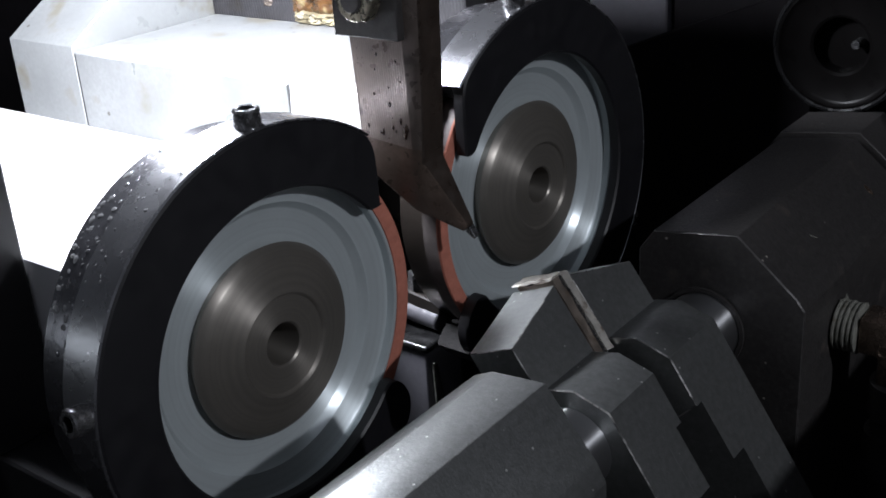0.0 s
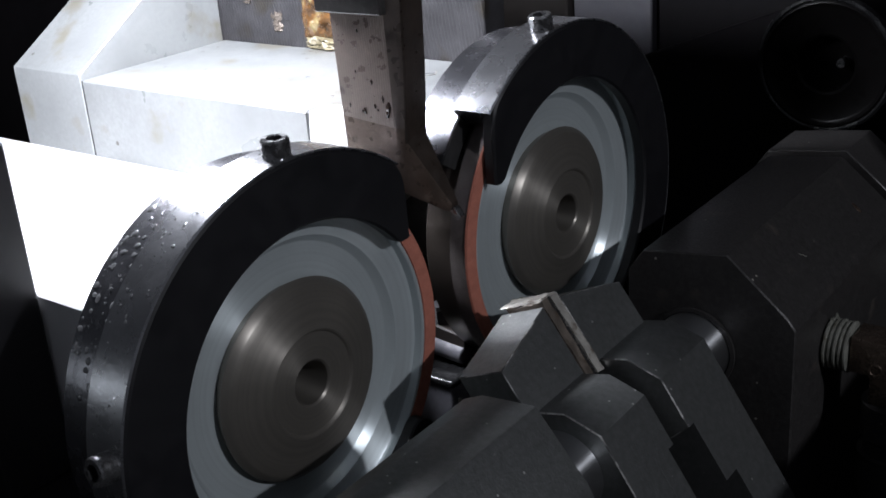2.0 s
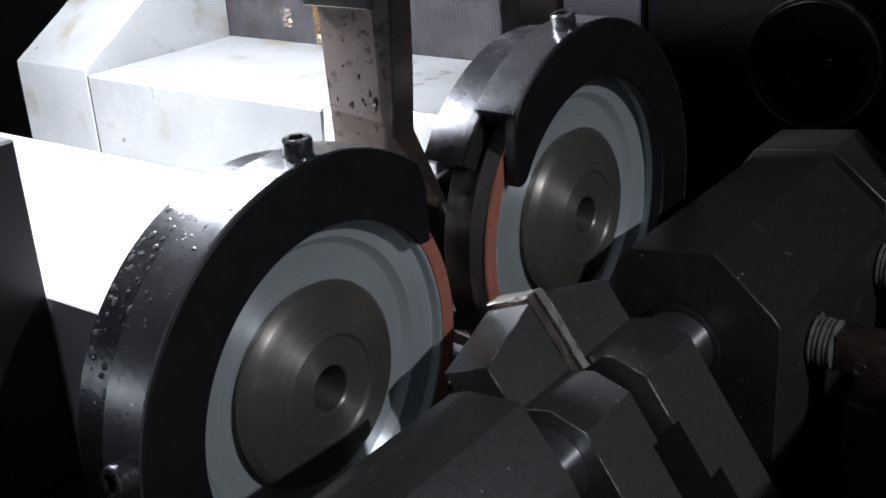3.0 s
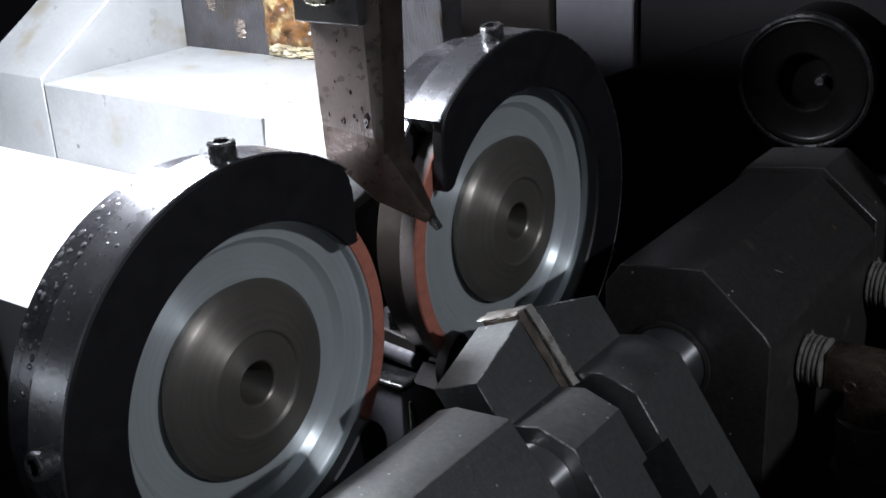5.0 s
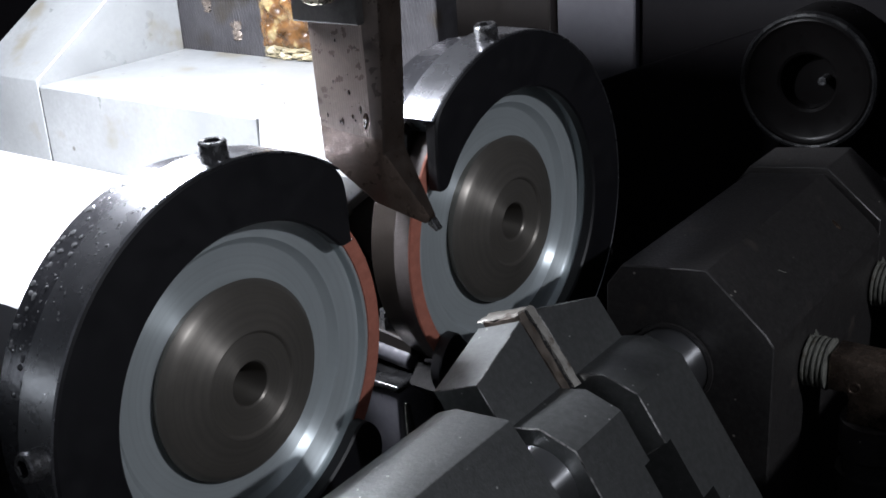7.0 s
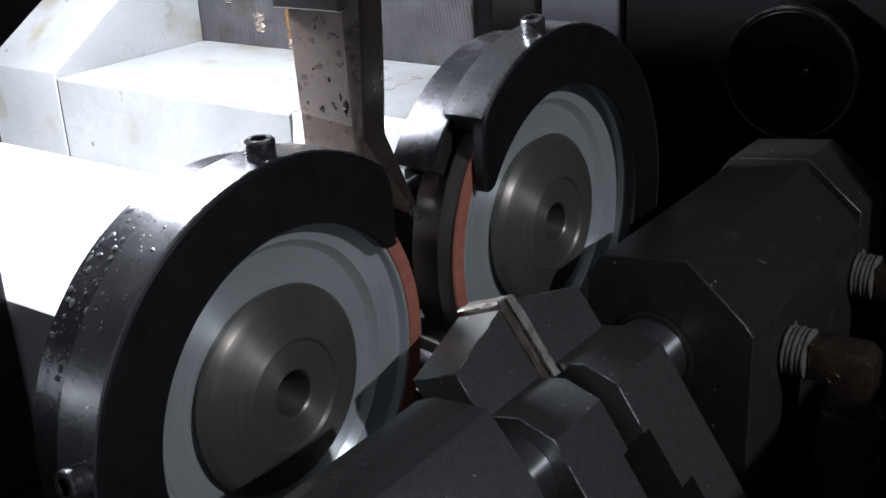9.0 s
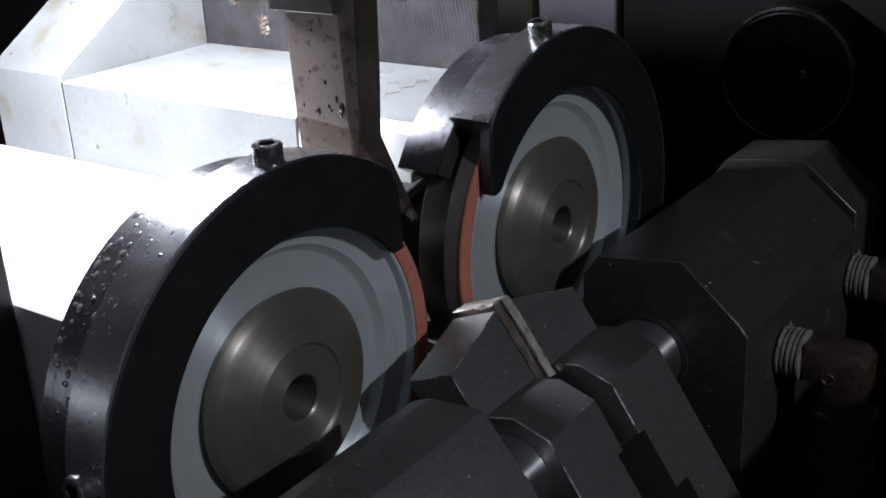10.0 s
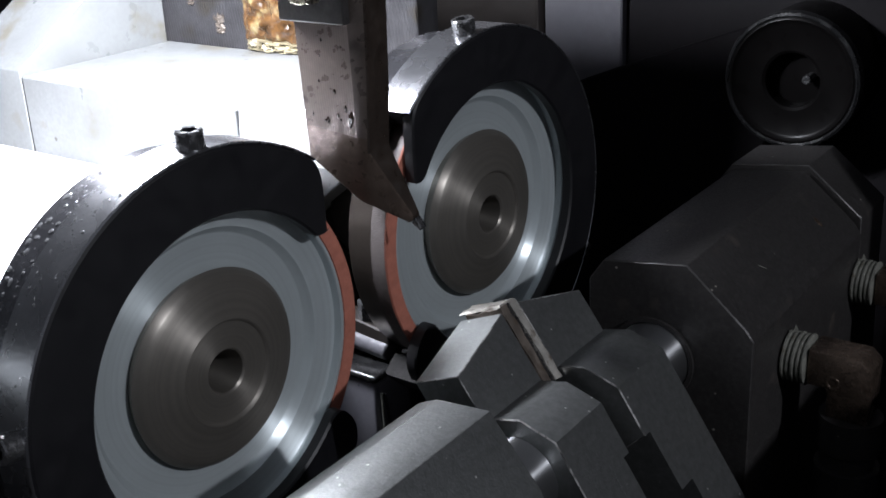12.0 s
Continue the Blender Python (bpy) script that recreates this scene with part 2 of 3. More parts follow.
def cap_screw(parent, p, way, r=0.0047, h=0.0070):
    """A socket-head cap screw: knurled head with a hexagonal socket."""
    way = Vector(way).normalized()
    m = along(p, Vector(p) + way)
    prof = [(-0.002, 0), (-0.002, r * 0.98), (h - 0.0006, r * 0.98), (h - 0.0004, r * 0.94), (h, r * 0.88), (h, r * 0.56)]
    head = lathe(prof, m, 36)
    ob = part("cap_screw", head, M_SCREW, parent, "bright socket-head cap screw")
    socket = lathe([(h, r * 0.57), (h - 0.004, r * 0.57), (h - 0.005, 0)], m, 6)
    part("hex_socket", socket, M_BLACK, ob)
    return ob


# ---- the enclosure ----
def setting(name, bm, material, label):
    return tagged(part(name, bm, material), label, "", "", "structure")


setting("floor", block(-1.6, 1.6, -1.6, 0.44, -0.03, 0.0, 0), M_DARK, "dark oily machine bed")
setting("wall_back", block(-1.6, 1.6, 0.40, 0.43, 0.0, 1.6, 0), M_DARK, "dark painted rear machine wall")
setting("wall_left", block(-1.63, -1.6, -1.6, 0.43, 0.0, 1.6, 0), M_WALL, "grey painted side wall")
setting("wall_right", block(1.6, 1.63, -1.6, 0.43, 0.0, 1.6, 0), M_WALL, "grey painted side wall")
setting("wall_front", block(-1.6, 1.6, -1.63, -1.6, 0.0, 1.6, 0), M_WALL, "grey painted wall behind the operator")
# Unseen panels added to keep the room lamp off rear and low parts.
setting("wall_blocker", block(0.320, 0.335, 0.190, 0.3995, 0.0, 0.62, 0), M_DARK, "unseen upper panel added to block the room lamp")
setting("wall_blocker_low", block(0.320, 0.335, -0.50, 0.1895, 0.0, 0.216, 0), M_DARK, "unseen lower panel added to block the room lamp")
setting("ceiling", block(-1.63, 1.63, -1.63, 0.43, 1.6, 1.63, 0), M_WALL, "grey ceiling")


# ---- things that ride on the table ----
RIDING = []


def machine_table():
    t = thing("machine_table", (-0.14, 0.09, 0.0), "pale ground-steel machine table with stepped ledges under a work lamp", "machine table")
    ledge = prism([(-0.2177, 0.0889), (-0.0710, 0.0889), (-0.0710, 0.1010), (-0.0152, 0.1010), (-0.0152, 0.1830), (-0.2177, 0.1830)], 0.1500, 0.2126, "z", 0.0007)
    bmesh.ops.bisect_plane(ledge, geom=ledge.verts[:] + ledge.edges[:] + ledge.faces[:], plane_co=(-0.0690, 0, 0.2), plane_no=(1, 0, 0))
    for v in ledge.verts:
        if v.co.x > -0.0685 and v.co.z < 0.17:
            v.co.z += 0.0435
    part("ledge_block", ledge, M_STEEL, t, "pale ground-steel ledge block")
    part("ledge_base", block(-0.2177, -0.0750, 0.0892, 0.1828, 0.0, 0.1498, 0.0006), M_STEEL, t)
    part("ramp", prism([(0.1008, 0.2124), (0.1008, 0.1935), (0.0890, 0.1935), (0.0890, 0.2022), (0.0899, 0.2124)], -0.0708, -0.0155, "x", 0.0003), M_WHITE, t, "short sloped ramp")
    part("wedge", prism([(0.0889, 0.2150), (0.183, 0.2760), (0.183, 0.0), (0.0889, 0.0)], -0.2725, -0.2187, "x", 0.0005), M_STEEL, t, "pale wedge-shaped gusset")
    # Dark strip put in the joint as its contact shadow.
    part("seam", block(-0.2186, -0.2174, 0.0893, 0.1828, 0.150, 0.2119, 0), M_MATT, t, "joint filled with a dark strip for its shade")
    for k in range(7):
        y = 0.1285 + 0.0052 * k
        dx = 0.0016 * (1 if k % 2 else -1)
        part("scratched_mark", prism([(-0.0600 - dx, y - 0.0004), (-0.0600 + dx, y + 0.0048), (-0.0592 + dx, y + 0.0050), (-0.0592 - dx, y)], 0.2125, 0.2128, "z", 0), M_PALE, t, "pale scratched stroke of an unreadable mark")
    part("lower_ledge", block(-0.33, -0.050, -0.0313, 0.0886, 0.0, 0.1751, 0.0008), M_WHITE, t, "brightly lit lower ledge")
    part("back_plate", block(-0.2725, -0.0465, 0.1834, 0.200, 0.0, 0.277, 0.0006), M_BACK, t, "scraped grey steel back plate with oil stains")
    RIDING.append(t)


def side_bracket():
    t = thing("side_bracket", (-0.10, -0.05, 0.0), "dark upright steel bracket beside the lower ledge", "bracket")
    part("upper_plate", block(-0.30, -0.0925, -0.060, -0.0325, 0.1052, 0.232, 0.001), M_BLACK, t)
    part("base_plate", block(-0.30, -0.030, -0.060, -0.0325, 0.0, 0.1050, 0.001), M_BLACK, t)
    part("rib", block(-0.120, -0.108, -0.075, -0.0602, 0.0, 0.205, 0.001), M_CAST, t)
    RIDING.append(t)


YAW = pose(0, 0, 0, 0, -0.61, -2.02)


def wheel_and_guard(centre, mirror, a_up, a_low):
    m = Matrix.Translation(centre) @ YAW
    base = (centre[0] - 0.03, centre[1], 0.0)
    # the wheel
    w = thing("grinding_wheel", tuple(centre), "grey aluminium grinding wheel with red abrasive rim and brown hub", "grinding wheel", "grinding wheels")
    part("disc", lathe([(-0.0075, 0.0082), (-0.0075, 0.0586), (-0.0026, 0.0605), (0.0022, 0.0605), (0.0024, 0.0602), (0.0024, 0.0594), (0.0020, 0.0590), (-0.0010, 0.0586), (-0.0012, 0.0582), (-0.0024, 0.0492), (-0.0028, 0.0489), (-0.0052, 0.0469), (-0.0055, 0.0464), (-0.0055, 0.0290)], m, 160), M_DISC, w)
    part("abrasive_rim", lathe([(-0.0056, 0.0607), (-0.0056, 0.0662), (-0.0053, 0.0665), (0.0019, 0.0665), (0.0021, 0.0662), (0.0021, 0.0607)], m, 160), M_GRIT, w, "worn grey-brown abrasive band")
    part("abrasive_ring", lathe([(0.0019, 0.0606), (0.0026, 0.0608), (0.0026, 0.0666), (0.0018, 0.0669)], m, 160), M_RED, w, "red abrasive ring")
    hub = part("hub", lathe([(-0.0056, 0.0334), (-0.0018, 0.0352), (-0.0014, 0.0354), (-0.0010, 0.0352), (0.0008, 0.0333), (0.0011, 0.0329), (0.0015, 0.0300), (0.0050, 0.0190), (0.0048, 0.0184), (0.0040, 0.0178), (0.0038, 0.0084), (0.0032, 0.0077), (-0.012, 0.0077)], m, 128), M_HUB, w, "brown turned steel hub flange")
    part("bore", lathe([(-0.012, 0.0078), (-0.075, 0.0076), (-0.075, 0)], m, 48), M_CAST, hub, "dark oily bore")
    part("rear_flange", lathe([(-0.0080, 0.0090), (-0.0080, 0.0580), (-0.0068, 0.0600), (-0.0068, 0.0632), (-0.0074, 0.0638), (-0.0190, 0.0638), (-0.0196, 0.0632), (-0.0196, 0.0090)], m, 96), M_BACKING, w, "dark brown turned rear flange")
    RIDING.append(w)

    # the guard: a channel round the rim, open towards the saw
    g = thing("wheel_guard", base, "black steel guard wrapped round a grinding wheel, glossy with oil", "wheel guard", "wheel guards")
    sy = -1.0 if mirror else 1.0
    mm = m @ Matrix.Diagonal((1, sy, 1, 1))

    def lip(x0, x1):
        bm = bmesh.new()
        n = 110
        rows = []
        for i in range(n + 1):
            u = i / n
            u = 0.5 - 0.5 * math.cos(math.pi * u)
            a = a_up + (a_low - a_up) * u
            d = min(a - a_up, a_low - a)
            k = min(1.0, d / 13.0)
            ro = 0.0615 + 0.0170 * math.sqrt(max(0.0, 1 - (1 - k) ** 2))
            if a < a_up + 40:
                # the upper end is cut off upright
                cut = 0.0616 * math.cos(radians(a_up)) / math.cos(radians(a))
                gap = (0.0785 - cut) / 0.0058
                ro = 0.0785 - 0.0058 * (math.log1p(math.exp(min(30.0, 2.2 * gap))) / 2.2)
            k2 = min(1.0, d / 5.0)
            ri = 0.0563 + 0.0050 * (1 - math.sqrt(max(0.0, 1 - (1 - k2) ** 2)))
            c, s = math.cos(radians(a)), math.sin(radians(a))
            rows.append([bm.verts.new((x, r * c, r * s)) for x, r in ((x0, ri), (x1 - 0.0008, ri), (x1, ri + 0.0008), (x1, max(ri + 0.001, ro - 0.0008)), (x1 - 0.0008, ro), (x0, ro))])
        for p, q in zip(rows, rows[1:]):
            for j in range(6):
                bm.faces.new((p[j], p[(j + 1) % 6], q[(j + 1) % 6], q[j]))
        bm.faces.new(rows[0])
        bm.faces.new(rows[-1][::-1])
        bmesh.ops.transform(bm, matrix=mm, verts=bm.verts[:])
        return bm

    part("front_lip", lip(0.0042, 0.0090), M_BLACK, g, "matt black front lip")
    b0, b1 = a_up + 11, a_low - 11
    d1 = b1 - (32 if mirror else 0)
    part("rim_band", lathe([(-0.0085, 0.0700), (0.0041, 0.0700), (0.0041, 0.0784), (0.0082, 0.0784), (0.0088, 0.0788), (0.0082, 0.0793), (-0.0077, 0.0793), (-0.0085, 0.0785)], mm, 110, b0 + 6.0, b1, True), M_BAND, g, "oily dark steel band")
    part("rear_drum", lathe([(-0.0270, 0.0668), (-0.0087, 0.0668), (-0.0087, 0.0742), (-0.0262, 0.0742), (-0.0270, 0.0734)], mm, 110, b0 - 9, d1 + 5, True), M_DRUM, g, "smaller oily black drum behind the band")
    # Near-black colour stands in for shade on the drum's front and end.
    part("channel_wall", lathe([(-0.0086, 0.0662), (-0.0078, 0.0662), (-0.0078, 0.0740), (-0.0086, 0.0740)], mm, 90, b0 - 8.8, d1 + 7.4, True), M_MATT, g, "channel wall blackened to stop lamp reflection")
    part("drum_end", lathe([(-0.0274, 0.0658), (-0.0087, 0.0658), (-0.0087, 0.0744), (-0.0274, 0.0744)], mm, 6, d1 + 4.9, d1 + 7.5, True), M_MATT, g, "drum end blackened where the work lamp does not reach")
    part("liner", lathe([(-0.0265, 0.0660), (-0.0090, 0.0660), (-0.0090, 0.0667), (-0.0265, 0.0667)], mm, 90, b0 - 8.8, d1 + 4.8, True), M_CAST, g, "black inner liner")
    part("rear_wall", lathe([(-0.0262, 0.0085), (-0.0262, 0.0666), (-0.0225, 0.0666), (-0.0225, 0.0085)], mm, 64, b0 - 8.8, d1 + 4.8, True), M_CAST, g)
    part("band_end", lathe([(-0.0087, 0.0700), (0.0043, 0.0700), (0.0043, 0.0786), (0.0086, 0.0790), (0.0082, 0.0797), (-0.0077, 0.0797), (-0.0087, 0.0787)], mm, 12, b1 - 20, b1 + 0.3, True), M_MATT, g, "band end caked with grey sludge")
    for deg, x in ((91.0 if not mirror else 81.6, 0.0032), (172.0 if not mirror else 209.0, 0.0035)):
        d = mm.to_3x3() @ Vector((0, math.cos(radians(deg)), math.sin(radians(deg))))
        cap_screw(g, mm @ Vector((x, 0.0782 * math.cos(radians(deg)), 0.0782 * math.sin(radians(deg)))), d)
    # oil drops clinging to the band and the drum
    rng = random.Random(5 if mirror else 3)
    drops = bmesh.new()
    for i in range(230):
        on_band = i % 3 == 0
        x = rng.uniform(-0.0065, 0.0065) if on_band else rng.uniform(-0.0250, -0.0100)
        a = radians(rng.triangular(92, 178, 122))
        size = (0.00016 + 0.00062 * rng.random() ** 3) * (0.8 if on_band else 1.45)
        rr = 0.0793 if on_band else 0.0742
        seat = mm @ Matrix.Translation((x, rr * math.cos(a), rr * math.sin(a))) @ Matrix.Rotation(a, 4, "X") @ Matrix.Diagonal((size * rng.uniform(0.8, 1.5), size * 0.30, size * rng.uniform(0.8, 1.7), 1))
        bmesh.ops.create_icosphere(drops, subdivisions=2, radius=1.0, matrix=seat)
    part("oil_spatter", drops, M_DROP, g, "scattered glossy oil drops")
    RIDING.append(g)

    # spindle behind the guard
    s = thing("spindle_housing", base, "dark cylindrical spindle housing behind a wheel guard", "spindle", "spindles")
    part("sleeve", lathe([(-0.0265, 0.0085), (-0.0265, 0.030), (-0.060, 0.030), (-0.0605, 0.0295), (-0.0605, 0.024), (-0.12, 0.024), (-0.12, 0)], m, 64), M_CAST, s)
    c = m @ Vector((-0.09, 0, 0))
    part("pedestal", block(c.x - 0.025, c.x + 0.025, c.y - 0.03, c.y + 0.03, 0.0, c.z - 0.02, 0.002), M_CAST, s)
    RIDING.append(s)


def smear(x0, x1, z0, z1, thick, seed, ragged=0.0012, nx=34, nz=34):
    """A lumpy film with a ragged outline, caked on the back plate."""
    bm = bmesh.new()
    vs = []
    for i in range(nx + 1):
        for j in range(nz + 1):
            u, v = i / nx, j / nz
            h = min(1, max(0.0, min(u, 1 - u, v * 1.5 + 0.02, 1 - v) * 6)) ** 0.5
            n1 = noise.noise((u * 6, v * 6, seed)) + 0.5 * noise.noise((u * 15, v * 15, seed + 4))
            x = x0 + (x1 - x0) * u + ragged * noise.noise((v * 7, u * 2, seed))
            z = z0 + (z1 - z0) * v + ragged * noise.noise((u * 8, v * 2, seed + 9)) * v
            vs.append(bm.verts.new((x, 0.1833 - h * thick * (1.0 + 0.8 * n1), z)))
    for i in range(nx):
        for j in range(nz):
            a = i * (nz + 1) + j
            bm.faces.new((vs[a], vs[a + nz + 1], vs[a + nz + 2], vs[a + 1]))
    return bm


def grease_patch():
    t = thing("grease_patch", (-0.14, 0.183, 0.2126), "sticky amber grease caked on the back plate", "grease")
    part("film", smear(-0.158, -0.121, 0.2180, 0.2480, 0.0026, 1.3), M_AMBER, t)
    part("pale_crust", smear(-0.1565, -0.1225, 0.2129, 0.2190, 0.0036, 5.1, 0.0018, 30, 12), M_CRUST, t, "pale dried grease crust")
    part("oil_run", smear(-0.150, -0.126, 0.2440, 0.2600, 0.0022, 8.7, 0.0030), M_OIL, t, "dark glossy oil run")
    part("stain", smear(-0.1790, -0.1735, 0.2195, 0.2290, 0.0010, 2.2, 0.0030, 16, 16), M_BRASS, t, "small brown grease stain")
    part("stain", smear(-0.1985, -0.1940, 0.2330, 0.2395, 0.0008, 3.8, 0.0030, 16, 16), M_BRASS, t, "small brown grease stain")
    RIDING.append(t)


def coolant_pipe():
    t = thing("coolant_pipe", (-0.03, 0.10, 0.112), "dull grey coolant pipe stub under the far wheel", "pipe")
    part("tube", lathe([(0, 0.0), (0, 0.0037), (0.0006, 0.0042), (0.068, 0.0042), (0.068, 0)], along((-0.0070, 0.100, 0.1125), (-0.0750, 0.100, 0.1190)), 32), M_PIPE, t)
    part("stay_bar", prism([(-0.0060, 0.1150), (-0.0060, 0.1215), (-0.0750, 0.1320), (-0.0750, 0.1255)], 0.0985, 0.1080, "y", 0.0006), M_BROWN, t, "dark flat bar above the pipe")
    # Nut added to catch a glint above the pipe.
    part("glint_nut", hexagon((-0.020, 0.104, 0.1235), (-0.020, 0.104, 0.1320), 0.0050), M_BAND, t, "oily dark nut added for its glint")
    part("mount", block(-0.080, -0.0625, 0.092, 0.140, 0.0, 0.1380, 0.001), M_CAST, t)
    RIDING.append(t)


def switch_box():
    t = thing("switch_box", (-0.03, 0.085, 0.0), "grey switch box with a glossy black rounded lid", "switch box")
    part("case", block(-0.0420, -0.0035, 0.0850, 0.1090, 0.0, 0.1045, 0.002, 3), M_PILLAR, t)
    part("lid", block(-0.0428, -0.0028, 0.0842, 0.1098, 0.1047, 0.1080, 0.0014, 3), M_RUBBER, t, "glossy black rounded lid")
    for i, (x, y, z, lean) in enumerate(((-0.0010, 0.0860, 0.1010, 0.001), (-0.0006, 0.0872, 0.1000, 0.009), (0.0150, 0.0920, 0.0960, 0.001))):
        part("wire", rod((x, y, z), (x + lean, y, z - 0.06), 0.0007, 10, 0.0002), M_CAST if i else M_ZINC, t, "thin dark wire")
    part("foot", block(-0.060, 0.022, 0.0825, 0.1110, 0.0, 0.046, 0.001), M_CAST, t)
    RIDING.append(t)


machine_table()
side_bracket()
coolant_pipe()
switch_box()
wheel_and_guard((-0.001, 0.0014, 0.1502), False, 36.0, 323.0)
wheel_and_guard((0.0138, 0.1433, 0.1644), True, 29.0, 330.0)
grease_patch()

# ---- the indexing finger, which goes up and down ----
YG = 0.0717


def index_finger():
    t = thing("index_finger", (0.005, YG, 0.1656), "brown oily steel indexing finger with a pointed hooked tip", "index finger")
    bar = prism([(-0.0125, 0.2600), (0.0212, 0.2600), (0.0195, 0.2155), (0.0178, 0.1915), (0.0338, 0.1690), (0.0320, 0.1665), (0.0127, 0.1728), (-0.0095, 0.1870)], YG - 0.007, YG + 0.007, "y", 0.0006)
    for v in bar.verts:
        if v.co.z < 0.1895:
            k = min(1.0, max(0.0, (v.co.x - 0.008) / 0.026))
            v.co.y = YG + (v.co.y - YG) * (1 - 0.75 * k)
    bmesh.ops.bisect_plane(bar, geom=bar.verts[:] + bar.edges[:] + bar.faces[:], plane_co=(0, 0, 0.1985), plane_no=(0.10, 0, 1))
    bmesh.ops.bisect_plane(bar, geom=bar.verts[:] + bar.edges[:] + bar.faces[:], plane_co=(0.0143, 0, 0.2), plane_no=(1, 0, 0.02))
    for v in bar.verts:
        if v.co.z > 0.1900 and v.co.x > 0.0165 and v.co.y < YG:
            v.co.y += 0.0016
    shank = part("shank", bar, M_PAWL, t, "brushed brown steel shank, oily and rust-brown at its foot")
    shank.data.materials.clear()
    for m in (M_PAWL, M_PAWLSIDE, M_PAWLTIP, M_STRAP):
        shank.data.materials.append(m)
    # Faces turned towards +x get a darker brown than the rest.
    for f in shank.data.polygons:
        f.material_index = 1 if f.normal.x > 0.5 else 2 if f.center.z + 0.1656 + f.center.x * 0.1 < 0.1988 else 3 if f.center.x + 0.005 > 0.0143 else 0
    rng = random.Random(21)
    beads = bmesh.new()
    for k in range(16):
        x = rng.triangular(-0.009, 0.0150, 0.0105)
        z = rng.triangular(0.1990, 0.2560, 0.2030)
        size = 0.00016 + 0.0005 * rng.random() ** 3
        face = YG - 0.0071 + 0.0004 * max(0.0, (x - 0.0143) / 0.001)
        bmesh.ops.create_icosphere(beads, subdivisions=2, radius=1.0, matrix=Matrix.Translation((x, face, z)) @ Matrix.Diagonal((size, size * 0.45, size * rng.uniform(1.0, 2.6), 1)))
    part("oil_beads", beads, M_OIL, t, "dark glossy oil beads")
    drip = bmesh.new()
    bmesh.ops.create_icosphere(drip, subdivisions=3, radius=1.0, matrix=Matrix.Translation((0.0120, YG - 0.0071, 0.2035)) @ Matrix.Diagonal((0.0012, 0.0005, 0.0030, 1)))
    for v in drip.verts:
        p = v.co * 520.0
        v.co += Vector((noise.noise(p), 0.35 * noise.noise(p + Vector((9, 0, 0))), noise.noise(p + Vector((0, 4, 0))))) * 0.0011
    part("oil_drip", drip, M_OIL, t, "thick dark oil drip")
    part("hard_tip", prism([(0.0339, 0.1688), (0.0367, 0.1650), (0.0357, 0.1640), (0.0321, 0.1663)], YG - 0.0016, YG + 0.0016, "y", 0.0003), M_SCREW, t, "bright hard tip")
    plate = part("clamp_plate", prism([(-0.0145, 0.2375), (0.0155, 0.2375), (0.0155, 0.270), (-0.0145, 0.270)], YG - 0.0110, YG - 0.0072, "y", 0.0005), M_CAST, t, "black clamp plate")
    p = (0.0018, YG - 0.0111, 0.2525)
    nut = part("nut", hexagon(p, (p[0], p[1] - 0.0065, p[2]), 0.0086), M_NUT, t, "worn zinc hexagon nut")
    part("stud", rod((p[0], p[1] - 0.004, p[2]), (p[0], p[1] - 0.0085, p[2]), 0.0043), M_CAST, nut, "dark threaded stud")
    part("nut_face", lathe([(0.0, 0.0042), (0.0006, 0.0046), (0.0006, 0.0072), (0.0, 0.0078)], along((p[0], p[1] - 0.0064, p[2]), (p[0], p[1] - 1, p[2])), 36), M_NUT, nut, "bright worn ring on the nut")
    holder = part("holder", block(-0.015, 0.030, YG - 0.022, YG + 0.020, 0.2665, 0.285, 0.001), M_CAST, t, "black finger holder")
    part("packing", block(-0.0110, 0.0205, YG - 0.0065, YG + 0.0150, 0.2603, 0.2663, 0.0005), M_CAST, holder)
    part("tab", block(-0.048, -0.0152, YG - 0.022, YG - 0.010, 0.2670, 0.2735, 0.0008), M_CAST, holder)
    part("slide_bar", block(-0.010, 0.020, YG + 0.008, YG + 0.040, 0.286, 0.56, 0.001), M_CAST, t)
    return t


finger = index_finger()


def slide_guide():
    t = thing("slide_guide", (0.005, YG + 0.05, 0.62), "dark vertical slide guide fixed under the machine roof", "slide guide")
    part("guide", block(-0.03, 0.04, YG + 0.0415, YG + 0.07, 0.40, 0.90, 0.001), M_CAST, t)
    part("beam", block(-0.04, 0.05, YG + 0.0705, 0.3998, 0.84, 0.90, 0.001), M_CAST, t)


slide_guide()

# ---- the saw clamp ----
U = Vector((0.583, 0, -0.812))
T0 = Vector((0.0729, YG, 0.1611))
IN = Vector((-0.93, 0, -0.37))


